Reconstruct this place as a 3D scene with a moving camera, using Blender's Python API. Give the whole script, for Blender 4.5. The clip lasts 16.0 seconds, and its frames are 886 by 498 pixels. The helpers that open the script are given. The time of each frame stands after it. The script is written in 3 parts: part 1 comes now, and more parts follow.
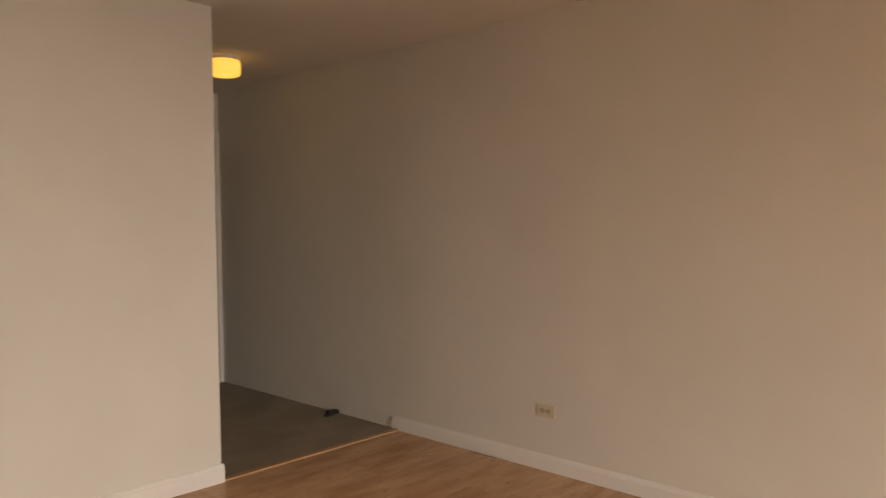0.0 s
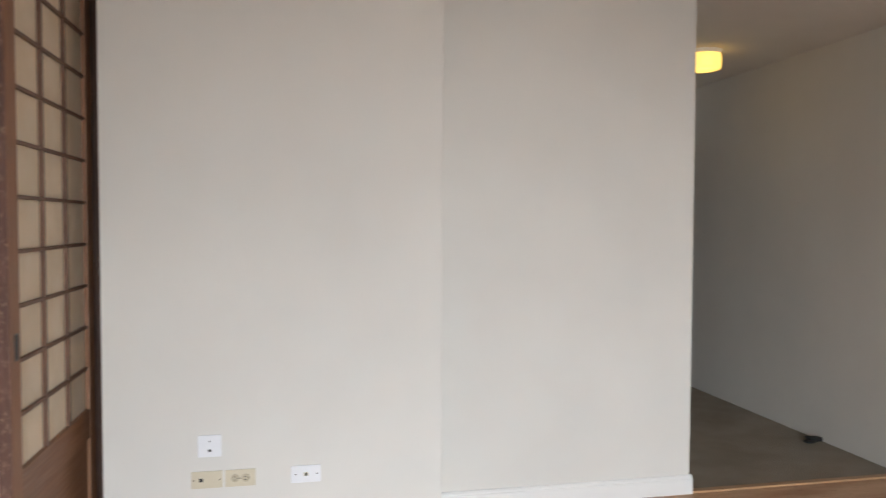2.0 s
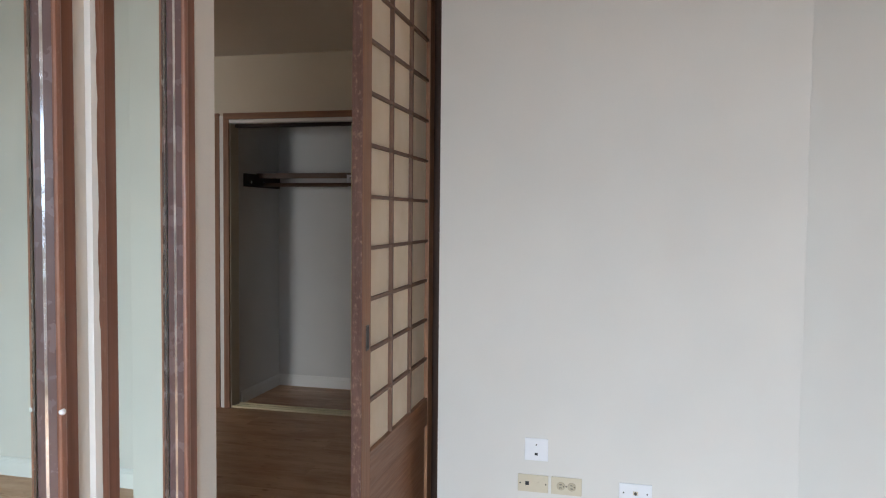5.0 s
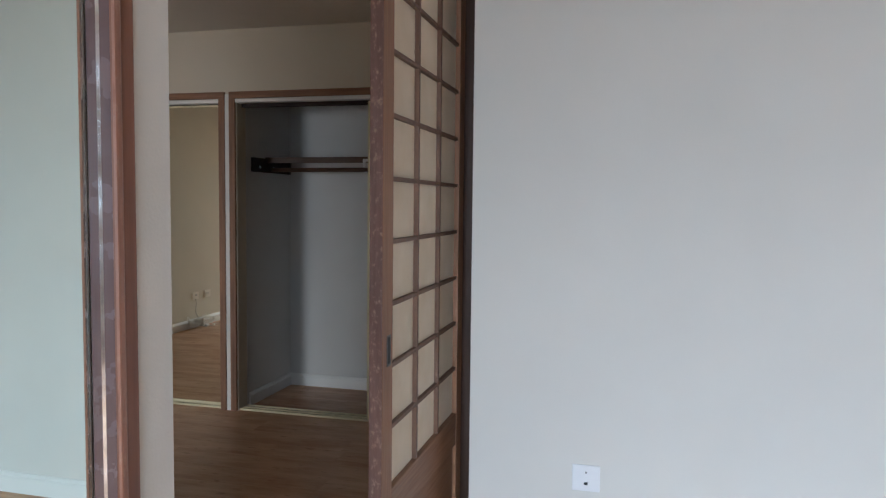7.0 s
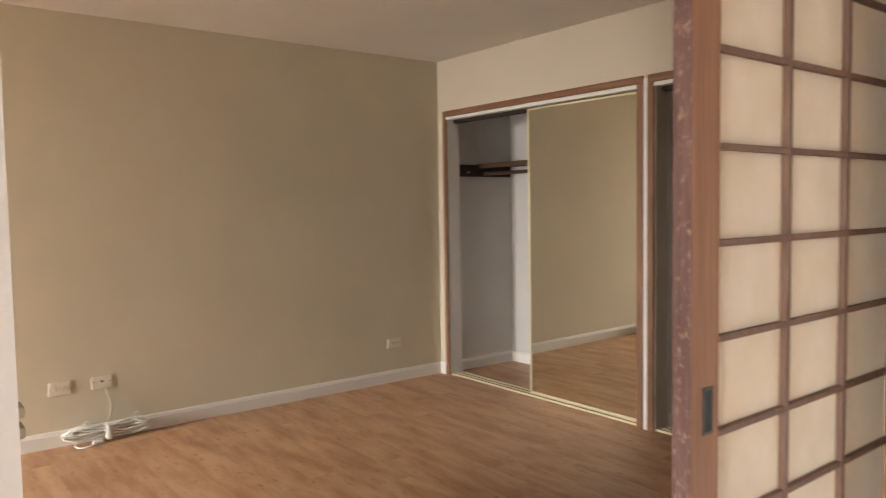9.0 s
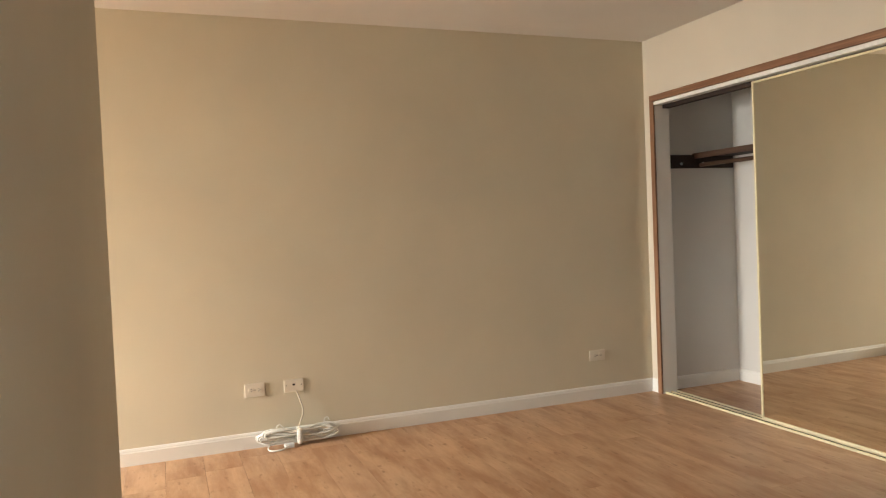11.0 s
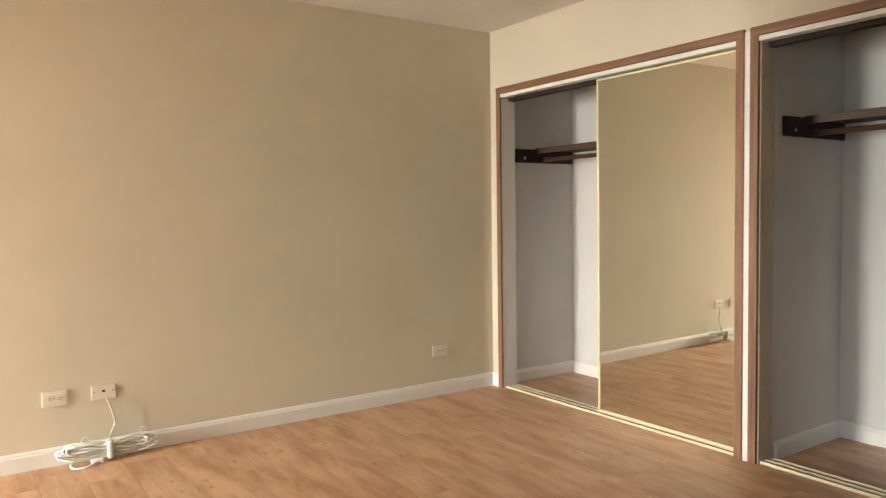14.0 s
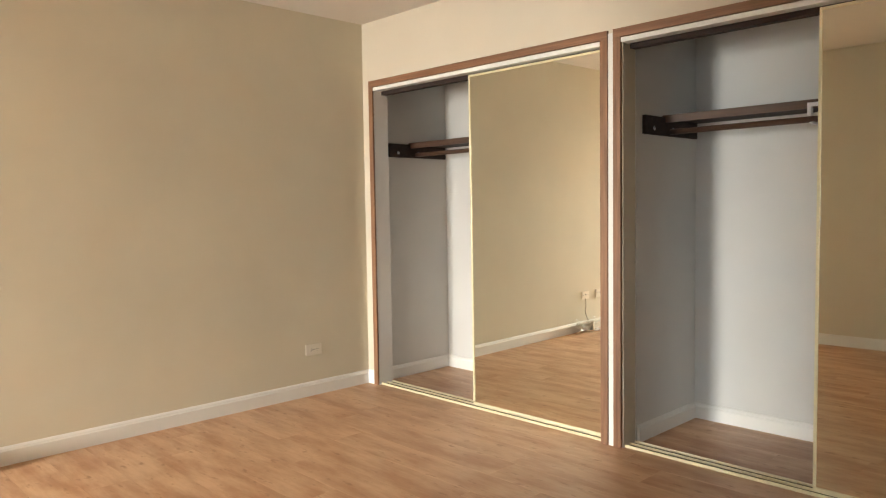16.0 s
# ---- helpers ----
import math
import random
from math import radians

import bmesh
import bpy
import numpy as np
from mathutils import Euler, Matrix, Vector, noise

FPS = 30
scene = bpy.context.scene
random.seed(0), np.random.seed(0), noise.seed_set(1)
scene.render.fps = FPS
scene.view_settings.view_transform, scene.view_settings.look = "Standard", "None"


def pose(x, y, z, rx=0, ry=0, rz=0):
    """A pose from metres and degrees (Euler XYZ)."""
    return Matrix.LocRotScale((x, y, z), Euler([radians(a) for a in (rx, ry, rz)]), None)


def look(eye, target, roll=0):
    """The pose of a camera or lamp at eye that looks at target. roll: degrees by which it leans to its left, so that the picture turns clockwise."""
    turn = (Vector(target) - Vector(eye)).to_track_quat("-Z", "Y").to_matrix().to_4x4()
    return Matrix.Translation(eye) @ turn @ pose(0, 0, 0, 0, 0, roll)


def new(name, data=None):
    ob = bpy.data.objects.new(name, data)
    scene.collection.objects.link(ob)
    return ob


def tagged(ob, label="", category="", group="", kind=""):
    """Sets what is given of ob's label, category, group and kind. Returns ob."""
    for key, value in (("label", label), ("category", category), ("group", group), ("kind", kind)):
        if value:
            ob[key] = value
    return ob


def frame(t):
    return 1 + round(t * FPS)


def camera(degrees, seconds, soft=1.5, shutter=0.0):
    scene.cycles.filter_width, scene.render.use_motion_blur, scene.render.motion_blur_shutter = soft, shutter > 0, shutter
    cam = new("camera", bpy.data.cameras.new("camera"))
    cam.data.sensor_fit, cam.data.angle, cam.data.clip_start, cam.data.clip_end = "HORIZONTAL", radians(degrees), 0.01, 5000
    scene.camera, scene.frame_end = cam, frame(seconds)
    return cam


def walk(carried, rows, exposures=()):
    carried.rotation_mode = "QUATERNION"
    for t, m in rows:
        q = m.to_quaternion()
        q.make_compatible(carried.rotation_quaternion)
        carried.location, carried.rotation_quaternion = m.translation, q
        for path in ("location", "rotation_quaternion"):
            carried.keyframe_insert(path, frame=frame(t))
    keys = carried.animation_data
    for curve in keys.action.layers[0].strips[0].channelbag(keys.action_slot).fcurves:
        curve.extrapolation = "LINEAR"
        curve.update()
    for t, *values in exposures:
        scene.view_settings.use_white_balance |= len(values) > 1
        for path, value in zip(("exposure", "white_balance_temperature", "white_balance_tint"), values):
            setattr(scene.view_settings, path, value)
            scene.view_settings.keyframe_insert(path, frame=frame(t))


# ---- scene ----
cam = camera(62.7, 16.0, soft=1.15, shutter=0.3)
PATH = [
    (0, (0.019, 2.403, 1.328), (1.469, 3.778, 1.258), -0.6),
    (0.5, (0.053, 2.46, 1.303), (1.293, 4.028, 1.237), -0.6),
    (1, (0.051, 2.497, 1.309), (1.054, 4.227, 1.242), -0.1),
    (1.5, (0.054, 2.572, 1.335), (0.782, 4.433, 1.259), 0.4),
    (2, (0.003, 2.539, 1.352), (0.4, 4.497, 1.277), 0.2),
    (2.5, (0.037, 2.52, 1.379), (0.092, 4.518, 1.31), 0.8),
    (3, (0.056, 2.613, 1.358), (-0.203, 4.595, 1.289), 0.8),
    (3.5, (0.085, 2.62, 1.358), (-0.363, 4.568, 1.284), 0.2),
    (4, (0.055, 2.642, 1.363), (-0.432, 4.581, 1.282), 0.3),
    (6.5, (-0.182, 2.967, 1.368), (-0.6, 4.919, 1.248), 1.0),
    (7, (-0.202, 3.108, 1.359), (-0.704, 5.039, 1.234), 0.6),
    (7.5, (-0.205, 3.268, 1.32), (-0.864, 5.154, 1.212), -0.2),
    (8, (-0.18, 3.478, 1.347), (-1.105, 5.245, 1.199), 0.1),
    (8.5, (-0.105, 3.655, 1.338), (-1.4, 5.173, 1.197), -0.5),
    (9, (-0.123, 3.781, 1.33), (-1.699, 5.006, 1.21), -0.9),
    (9.5, (-0.205, 3.885, 1.308), (-1.965, 4.832, 1.224), -1.75),
    (10, (-0.291, 4.06, 1.265), (-2.158, 4.772, 1.203), -2.4),
    (12.5, (-0.555, 4.13, 1.205), (-2.403, 4.898, 1.136), -1.95),
    (13, (-0.61, 4.14, 1.222), (-2.399, 5.03, 1.138), -1.6),
    (13.5, (-0.692, 4.128, 1.219), (-2.408, 5.152, 1.124), -1.1),
    (14, (-0.681, 4.147, 1.215), (-2.331, 5.273, 1.114), -0.8),
    (14.5, (-0.672, 4.155, 1.215), (-2.253, 5.375, 1.108), -0.7),
    (15, (-0.688, 4.171, 1.218), (-2.207, 5.466, 1.106), -0.9),
    (15.5, (-0.706, 4.179, 1.214), (-2.175, 5.532, 1.098), -0.9),
    (16, (-0.72, 4.184, 1.214), (-2.152, 5.574, 1.095), -0.9),
]
EXPOSURES = [(0, -1.85, 9000, 20), (0.5, -1.45, 7800, 14), (1.0, -1.35, 6800, 9), (1.5, -1.25, 6400, 9), (2.5, -1.25, 6100, 8), (4.2, -1.25, 5900, 7), (6.3, -1.35, 5500, 5), (7.5, -1.4, 5350, 5), (8, -1.35, 5900, 12), (8.5, -0.85, 6300, 12), (9.2, -0.2, 6400, 9), (10.2, -0.1, 6450, 7), (12.5, 0.25, 6500, 4), (14, 0.35, 6400, 4), (16, 0.5, 6350, 4)]
scene.cycles.caustics_reflective = True
walk(cam, [(t, look(eye, target, roll)) for t, eye, target, roll in PATH], EXPOSURES)

# ---- world and light ----
world = bpy.data.worlds.new("sky")
scene.world = world
world.use_nodes = True
sky = world.node_tree.nodes.new("ShaderNodeTexSky")
sky.sky_type, sky.sun_disc, sky.sun_elevation, sky.sun_rotation = "NISHITA", False, radians(40), radians(200)
world.node_tree.links.new(sky.outputs[0], world.node_tree.nodes["Background"].inputs[0])
world.node_tree.nodes["Background"].inputs[1].default_value = 0.1


def area_lamp(name, m, w, h, power, colour):
    data = bpy.data.lights.new(name, "AREA")
    data.shape, data.size, data.size_y, data.energy, data.color = "RECTANGLE", w, h, power, colour
    ob = new(name, data)
    ob.matrix_world = m
    return ob


SOUTH = -0.9
# daylight standing in the opening of the living room window
day = area_lamp("daylight_living", look((0.75, SOUTH - 0.17, 1.15), (0.75, 3, -1.85)), 2.7, 2.0, 430, (0.86, 0.94, 1.0))
day.data.spread = radians(102)
# and in the opening of the bedroom window
bed_day = area_lamp("daylight_bedroom", look((-3.94, SOUTH - 0.17, 1.07), (-3.94, SOUTH + 2, -0.2)), 1.24, 1.9, 275, (1.0, 0.96, 0.90))
bed_day.data.spread = radians(96)
lamp_data = bpy.data.lights.new("hall_bulb", "POINT")
lamp_data.energy, lamp_data.color, lamp_data.shadow_soft_size = 0.5, (1.0, 0.72, 0.35), 0.06
new("hall_bulb", lamp_data).location = (2.55, 6.78, 2.24)


# ---- materials ----
def material(name, build):
    m = bpy.data.materials.new(name)
    m.use_nodes = True
    t = m.node_tree
    build(t, t.nodes["Principled BSDF"])
    return m


def node(t, kind, **values):
    n = t.nodes.new(kind)
    for k, v in values.items():
        n.inputs[k].default_value = v
    return n


def coords(t, scale=(1, 1, 1), source="Object"):
    n = t.nodes.new("ShaderNodeTexCoord")
    m = node(t, "ShaderNodeMapping", Scale=scale)
    t.links.new(n.outputs[source], m.inputs[0])
    return m.outputs[0]


def mix(t, fac, a, b):
    n = t.nodes.new("ShaderNodeMix")
    n.data_type = "RGBA"
    for s, v in ((n.inputs[0], fac), (n.inputs[6], a), (n.inputs[7], b)):
        if isinstance(v, bpy.types.NodeSocket):
            t.links.new(v, s)
        else:
            s.default_value = (*v, 1) if isinstance(v, tuple) and len(v) == 3 else v
    return n.outputs[2]


def ramp(t, fac, lo, hi, a=0.0, b=1.0):
    n = t.nodes.new("ShaderNodeMapRange")
    n.inputs[1].default_value, n.inputs[2].default_value, n.inputs[3].default_value, n.inputs[4].default_value = lo, hi, a, b
    t.links.new(fac, n.inputs[0])
    return n.outputs[0]


def noise_of(t, vec, scale, detail=4, rough=0.55):
    n = node(t, "ShaderNodeTexNoise", Scale=scale, Detail=detail, Roughness=rough)
    t.links.new(vec, n.inputs[0])
    return n.outputs[0]


def bump(t, p, height, strength, distance=0.002):
    n = node(t, "ShaderNodeBump", Strength=strength, Distance=distance)
    t.links.new(height, n.inputs["Height"])
    t.links.new(n.outputs[0], p.inputs["Normal"])


def paint(colour, rough=0.75, relief=0.25, mottle=0.07):
    """Rolled wall paint with faint roller texture and scuffs."""
    def build(t, p):
        v = coords(t)
        low = noise_of(t, v, 1.1, 3)
        mid = noise_of(t, v, 6.0, 4)
        dark = tuple(c * (1 - mottle) for c in colour)
        c = mix(t, ramp(t, low, 0.35, 0.65), dark, colour)
        c2 = mix(t, ramp(t, mid, 0.62, 0.8, 0, 0.35), c, tuple(x * 0.93 for x in colour))
        t.links.new(c2, p.inputs["Base Color"])
        p.inputs["Roughness"].default_value = rough
        bump(t, p, noise_of(t, v, 220, 3), relief, 0.0015)
    return build


def wood(dark, light, along=2, rough=0.5, worn=0.0, worn_colour=(0.5, 0.36, 0.24)):
    """Straight-grained stained wood; along: the axis of the grain."""
    def build(t, p):
        sc = [38, 38, 38]
        sc[along] = 1.6
        v = coords(t, tuple(sc))
        g = noise_of(t, v, 1.0, 6, 0.65)
        fine = [160, 160, 160]
        fine[along] = 5
        f = noise_of(t, coords(t, tuple(fine)), 1.0, 4)
        c = mix(t, ramp(t, g, 0.3, 0.7), dark, light)
        c = mix(t, ramp(t, f, 0.45, 0.75, 0, 0.4), c, dark)
        if worn:
            patch = [75, 75, 75]
            patch[along] = 42
            w = noise_of(t, coords(t, tuple(patch)), 1.0, 6, 0.75)
            c = mix(t, ramp(t, w, 0.53, 0.66, 0, worn), c, worn_colour)
        t.links.new(c, p.inputs["Base Color"])
        t.links.new(ramp(t, f, 0.3, 0.7, rough - 0.08, rough + 0.12), p.inputs["Roughness"])
        bump(t, p, f, 0.3, 0.001)
    return build


def plain(colour, rough=0.5, metal=0.0, wear=0.08):
    def build(t, p):
        n = noise_of(t, coords(t), 30, 4)
        t.links.new(mix(t, ramp(t, n, 0.35, 0.7), tuple(c * (1 - wear) for c in colour), colour), p.inputs["Base Color"])
        t.links.new(ramp(t, n, 0.3, 0.7, max(rough - 0.06, 0.02), rough + 0.06), p.inputs["Roughness"])
        p.inputs["Metallic"].default_value = metal
    return build


def laminate(t, p):
    """Printed oak laminate: soft long grain, darker flecks, each board its own tone."""
    info = t.nodes.new("ShaderNodeObjectInfo")
    tc = t.nodes.new("ShaderNodeTexCoord")
    shift = node(t, "ShaderNodeVectorMath")
    shift.operation = "SCALE"
    shift.inputs[0].default_value = (7.3, 13.1, 0)
    t.links.new(info.outputs["Random"], shift.inputs["Scale"])
    add = t.nodes.new("ShaderNodeVectorMath")
    t.links.new(tc.outputs["Object"], add.inputs[0])
    t.links.new(shift.outputs[0], add.inputs[1])

    def at(scale):
        m = node(t, "ShaderNodeMapping", Scale=scale)
        t.links.new(add.outputs[0], m.inputs[0])
        return m.outputs[0]
    g = noise_of(t, at((2.0, 7.5, 6)), 1.0, 6, 0.62)
    f = noise_of(t, at((6, 60, 40)), 1.0, 5, 0.65)
    k = noise_of(t, at((12, 30, 20)), 1.0, 2, 0.5)
    c = mix(t, ramp(t, g, 0.36, 0.62), (0.395, 0.205, 0.105), (0.61, 0.385, 0.235))
    c = mix(t, ramp(t, f, 0.52, 0.74, 0, 0.13), c, (0.36, 0.19, 0.09))
    c = mix(t, ramp(t, k, 0.62, 0.74, 0, 0.75), c, (0.27, 0.125, 0.055))
    c = mix(t, ramp(t, info.outputs["Random"], 0, 1, 0, 0.16), c, (0.62, 0.43, 0.29))
    t.links.new(c, p.inputs["Base Color"])
    t.links.new(ramp(t, f, 0.3, 0.7, 0.36, 0.5), p.inputs["Roughness"])
    p.inputs["Specular IOR Level"].default_value = 0.38
    bump(t, p, f, 0.12, 0.0006)


def carpet_pile(t, p):
    v = coords(t)
    c = mix(t, ramp(t, noise_of(t, v, 3, 4), 0.35, 0.65), (0.28, 0.235, 0.18), (0.38, 0.32, 0.25))
    c = mix(t, ramp(t, noise_of(t, v, 260, 3), 0.4, 0.65, 0, 0.5), c, (0.19, 0.155, 0.12))
    t.links.new(c, p.inputs["Base Color"])
    p.inputs["Roughness"].default_value = 0.95
    bump(t, p, noise_of(t, v, 320, 3), 0.9, 0.006)


def paper(t, p):
    v = coords(t)
    c = mix(t, ramp(t, noise_of(t, v, 9, 5), 0.35, 0.65), (0.80, 0.68, 0.51), (0.86, 0.745, 0.59))
    t.links.new(c, p.inputs["Base Color"])
    p.inputs["Roughness"].default_value = 0.7
    glowing = t.nodes.new("ShaderNodeBsdfTranslucent")
    blend = t.nodes.new("ShaderNodeMixShader")
    blend.inputs[0].default_value = 0.22
    t.links.new(c, glowing.inputs[0])
    t.links.new(p.outputs[0], blend.inputs[1])
    t.links.new(glowing.outputs[0], blend.inputs[2])
    t.links.new(blend.outputs[0], t.nodes["Material Output"].inputs[0])
    bump(t, p, noise_of(t, v, 120, 5), 0.15, 0.001)


def mirror(colour):
    """Silvered glass with a faint film of dust."""
    def build(t, p):
        p.inputs["Base Color"].default_value = (*colour, 1)
        p.inputs["Metallic"].default_value = 1
        n = noise_of(t, coords(t), 3, 5)
        t.links.new(ramp(t, n, 0.4, 0.8, 0.0, 0.03), p.inputs["Roughness"])
    return build


def shade_glow(colour, strength):
    def build(t, p):
        p.inputs["Base Color"].default_value = (0.9, 0.75, 0.4, 1)
        p.inputs["Roughness"].default_value = 0.35
        p.inputs["Emission Color"].default_value = (*colour, 1)
        p.inputs["Emission Strength"].default_value = strength
    return build


def glass(t, p):
    p.inputs["Transmission Weight"].default_value = 1
    p.inputs["Roughness"].default_value = 0.0


WALL = material("warm_white_wall_paint", paint((0.70, 0.675, 0.63)))
BED_WALL = material("beige_wall_paint", paint((0.65, 0.592, 0.468)))
HEAD_WALL = material("pale_beige_wall_paint", paint((0.645, 0.58, 0.475)))
CLOSET = material("closet_white_paint", paint((0.66, 0.645, 0.625)))
CEILING = material("ceiling_paint", paint((0.74, 0.70, 0.65), 0.9, 0.8))
TRIM = material("white_trim_paint", paint((0.78, 0.765, 0.74), 0.4, 0.1, 0.04))
FLOOR = material("oak_laminate", laminate)
CARPET = material("brown_carpet", carpet_pile)
FRAME = material("red_brown_stained_wood", wood((0.12, 0.042, 0.02), (0.23, 0.088, 0.045), 2, 0.4))
REVEAL = material("paler_red_brown_wood", wood((0.20, 0.085, 0.05), (0.33, 0.16, 0.105), 2, 0.35, 0.25, (0.42, 0.28, 0.2)))
CASE = material("brown_closet_wood", wood((0.13, 0.056, 0.026), (0.33, 0.165, 0.085), 2, 0.5))
FRAME_X = material("brown_closet_wood_flat", wood((0.13, 0.056, 0.026), (0.33, 0.165, 0.085), 0, 0.5))
SHOJI = material("shoji_wood", wood((0.19, 0.08, 0.035), (0.30, 0.14, 0.062), 2, 0.5))
SHOJI_Y = material("shoji_wood_flat", wood((0.17, 0.08, 0.04), (0.27, 0.135, 0.07), 1, 0.5))
SHOJI_WORN = material("worn_shoji_wood", wood((0.10, 0.048, 0.036), (0.20, 0.10, 0.072), 2, 0.65, 0.7, (0.42, 0.27, 0.18)))
PAPER = material("shoji_paper", paper)
SHELF = material("dark_stained_shelf", wood((0.012, 0.006, 0.0045), (0.036, 0.017, 0.011), 0, 0.75))
BRASS = material("pale_brass", plain((0.76, 0.69, 0.47), 0.4, 0.25))
DARK_BRASS = material("dark_brass", plain((0.16, 0.14, 0.08), 0.5, 0.3))
SHELF_EDGE = material("brown_shelf_edge", wood((0.045, 0.02, 0.011), (0.10, 0.05, 0.028), 0, 0.5))
MUNTIN = material("dark_muntin_wood", wood((0.12, 0.06, 0.035), (0.19, 0.10, 0.058), 2, 0.55))
MIRROR = material("mirror_glass", mirror((0.93, 0.93, 0.85)))
GREEN_MIRROR = material("greenish_mirror_glass", mirror((0.83, 0.92, 0.87)))
CHROME = material("polished_edge", plain((0.74, 0.79, 0.87), 0.13, 1.0, 0.4))
DULL_REFLECTION = material("mauve_frame_reflection", plain((0.13, 0.085, 0.085), 0.25))
STEEL = material("dark_metal", plain((0.09, 0.08, 0.07), 0.35, 0.8))
WHITE = material("white_plastic", plain((0.8, 0.8, 0.82), 0.35, 0.0, 0.03))
IVORY = material("ivory_plastic", plain((0.62, 0.55, 0.41), 0.4, 0.0, 0.05))
SLOT = material("dark_socket_hole", plain((0.02, 0.02, 0.02), 0.6))
CABLE = material("white_cable", plain((0.82, 0.81, 0.77), 0.45))
CORD = material("grey_cord", plain((0.42, 0.38, 0.31), 0.5))
TAPE = material("clear_tie", plain((0.75, 0.73, 0.68), 0.25))
BEIGE = material("pale_beige_plastic", plain((0.75, 0.69, 0.59), 0.4, 0.0, 0.04))
FACE = material("darker_ivory_face", plain((0.47, 0.40, 0.28), 0.4, 0.0, 0.05))
BLACK = material("black_rubber", plain((0.012, 0.012, 0.012), 0.55))
RAW = material("raw_pine", wood((0.52, 0.4, 0.22), (0.66, 0.54, 0.33), 2, 0.6))
GLOW = material("lit_amber_glass", shade_glow((1.0, 0.58, 0.1), 3.6))
DOORS = material("dark_door_wood", wood((0.05, 0.022, 0.012), (0.1, 0.045, 0.025), 2, 0.45))
THRESH = material("threshold_wood", wood((0.42, 0.24, 0.12), (0.56, 0.34, 0.19), 0, 0.4))
GLASS = material("window_glass", glass)
SUB = material("underlay", plain((0.12, 0.06, 0.03), 0.9))


# ---- building helpers ----
def box(bm, x0, x1, y0, y1, z0, z1, bevel=0.0):
    r = bmesh.ops.create_cube(bm, size=1.0)
    vs = r["verts"]
    for v in vs:
        v.co = Vector(((x0 + x1) / 2 + v.co.x * (x1 - x0), (y0 + y1) / 2 + v.co.y * (y1 - y0), (z0 + z1) / 2 + v.co.z * (z1 - z0)))
    if bevel:
        es = list({e for v in vs for e in v.link_edges})
        bmesh.ops.bevel(bm, geom=es, offset=bevel, segments=2, affect="EDGES", profile=0.6)


def cyl(bm, m, r0, r1, h, seg=24):
    return bmesh.ops.create_cone(bm, cap_ends=True, segments=seg, radius1=r0, radius2=r1, depth=h, matrix=m)["verts"]


def part(name, bm, mat, parent=None, label="", smooth=False):
    me = bpy.data.meshes.new(name)
    bm.normal_update()
    bm.to_mesh(me)
    bm.free()
    me.materials.append(mat)
    for f in me.polygons:
        f.use_smooth = smooth
    ob = new(name, me)
    if parent is not None:
        ob.parent = parent
        ob.matrix_parent_inverse = Matrix.Translation(parent.location).inverted()
    return tagged(ob, label)


def block(name, mat, parent, *dims, bevel=0.0, label=""):
    bm = bmesh.new()
    box(bm, *dims, bevel)
    return part(name, bm, mat, parent, label)


def empty(name, place, label, category, group="", kind=""):
    ob = new(name)
    ob.location = place
    return tagged(ob, label, category, group, kind)


def structure(name, mat, label, category, boxes, bevel=0.0):
    bm = bmesh.new()
    for b in boxes:
        box(bm, *b, bevel)
    return tagged(part(name, bm, mat), label, category, "", "structure")


def tube(points, radius, name, mat, parent=None, res=3):
    cu = bpy.data.curves.new(name, "CURVE")
    cu.dimensions, cu.bevel_depth, cu.bevel_resolution, cu.resolution_u = "3D", radius, res, 6
    sp = cu.splines.new("BEZIER")
    sp.bezier_points.add(len(points) - 1)
    for b, q in zip(sp.bezier_points, points):
        b.co, b.handle_left_type, b.handle_right_type = q, "AUTO", "AUTO"
    tmp = bpy.data.objects.new(name, cu)
    scene.collection.objects.link(tmp)
    me = bpy.data.meshes.new_from_object(tmp.evaluated_get(bpy.context.evaluated_depsgraph_get()))
    bpy.data.objects.remove(tmp)
    me.materials.clear()
    me.materials.append(mat)
    for f in me.polygons:
        f.use_smooth = True
    ob = new(name, me)
    if parent is not None:
        ob.parent = parent
        ob.matrix_parent_inverse = Matrix.Translation(parent.location).inverted()
    return ob


# ---- structure ----
H = 2.44
WEST, EAST, JAMB, W1, W2, STEP, HALLX, HALLEND = -0.728, 3.19, 3.856, 5.44, 5.81, 0.59, 1.925, 8.0
BEDX, BEDS, CLY, CLB, BEAST = -4.665, 3.868, 7.28, 8.014, -0.86
T = 0.13
structure("wall_east", WALL, "warm white painted living room and hall wall", "wall", [(EAST, EAST + T, SOUTH - T, HALLEND + T, -0.05, H)])
structure("wall_north", WALL, "off-white painted projecting living room wall", "wall", [(-0.711, STEP, W1, W2, -0.05, H)], 0.003)
structure("wall_north_recess", WALL, "off-white painted recessed wall beside the hall", "wall", [(-0.7, HALLX, W2, W2 + T, -0.05, H), (HALLX - T, HALLX, W2 + T, HALLEND, -0.05, H)], 0.002)
structure("wall_hall_end", WALL, "off-white painted wall at the hall's end", "wall", [(HALLX - T, 2.36, HALLEND, HALLEND + T, -0.05, H), (2.36, 3.15, HALLEND, HALLEND + T, 2.06, H), (3.15, EAST, HALLEND, HALLEND + T, -0.05, H)])
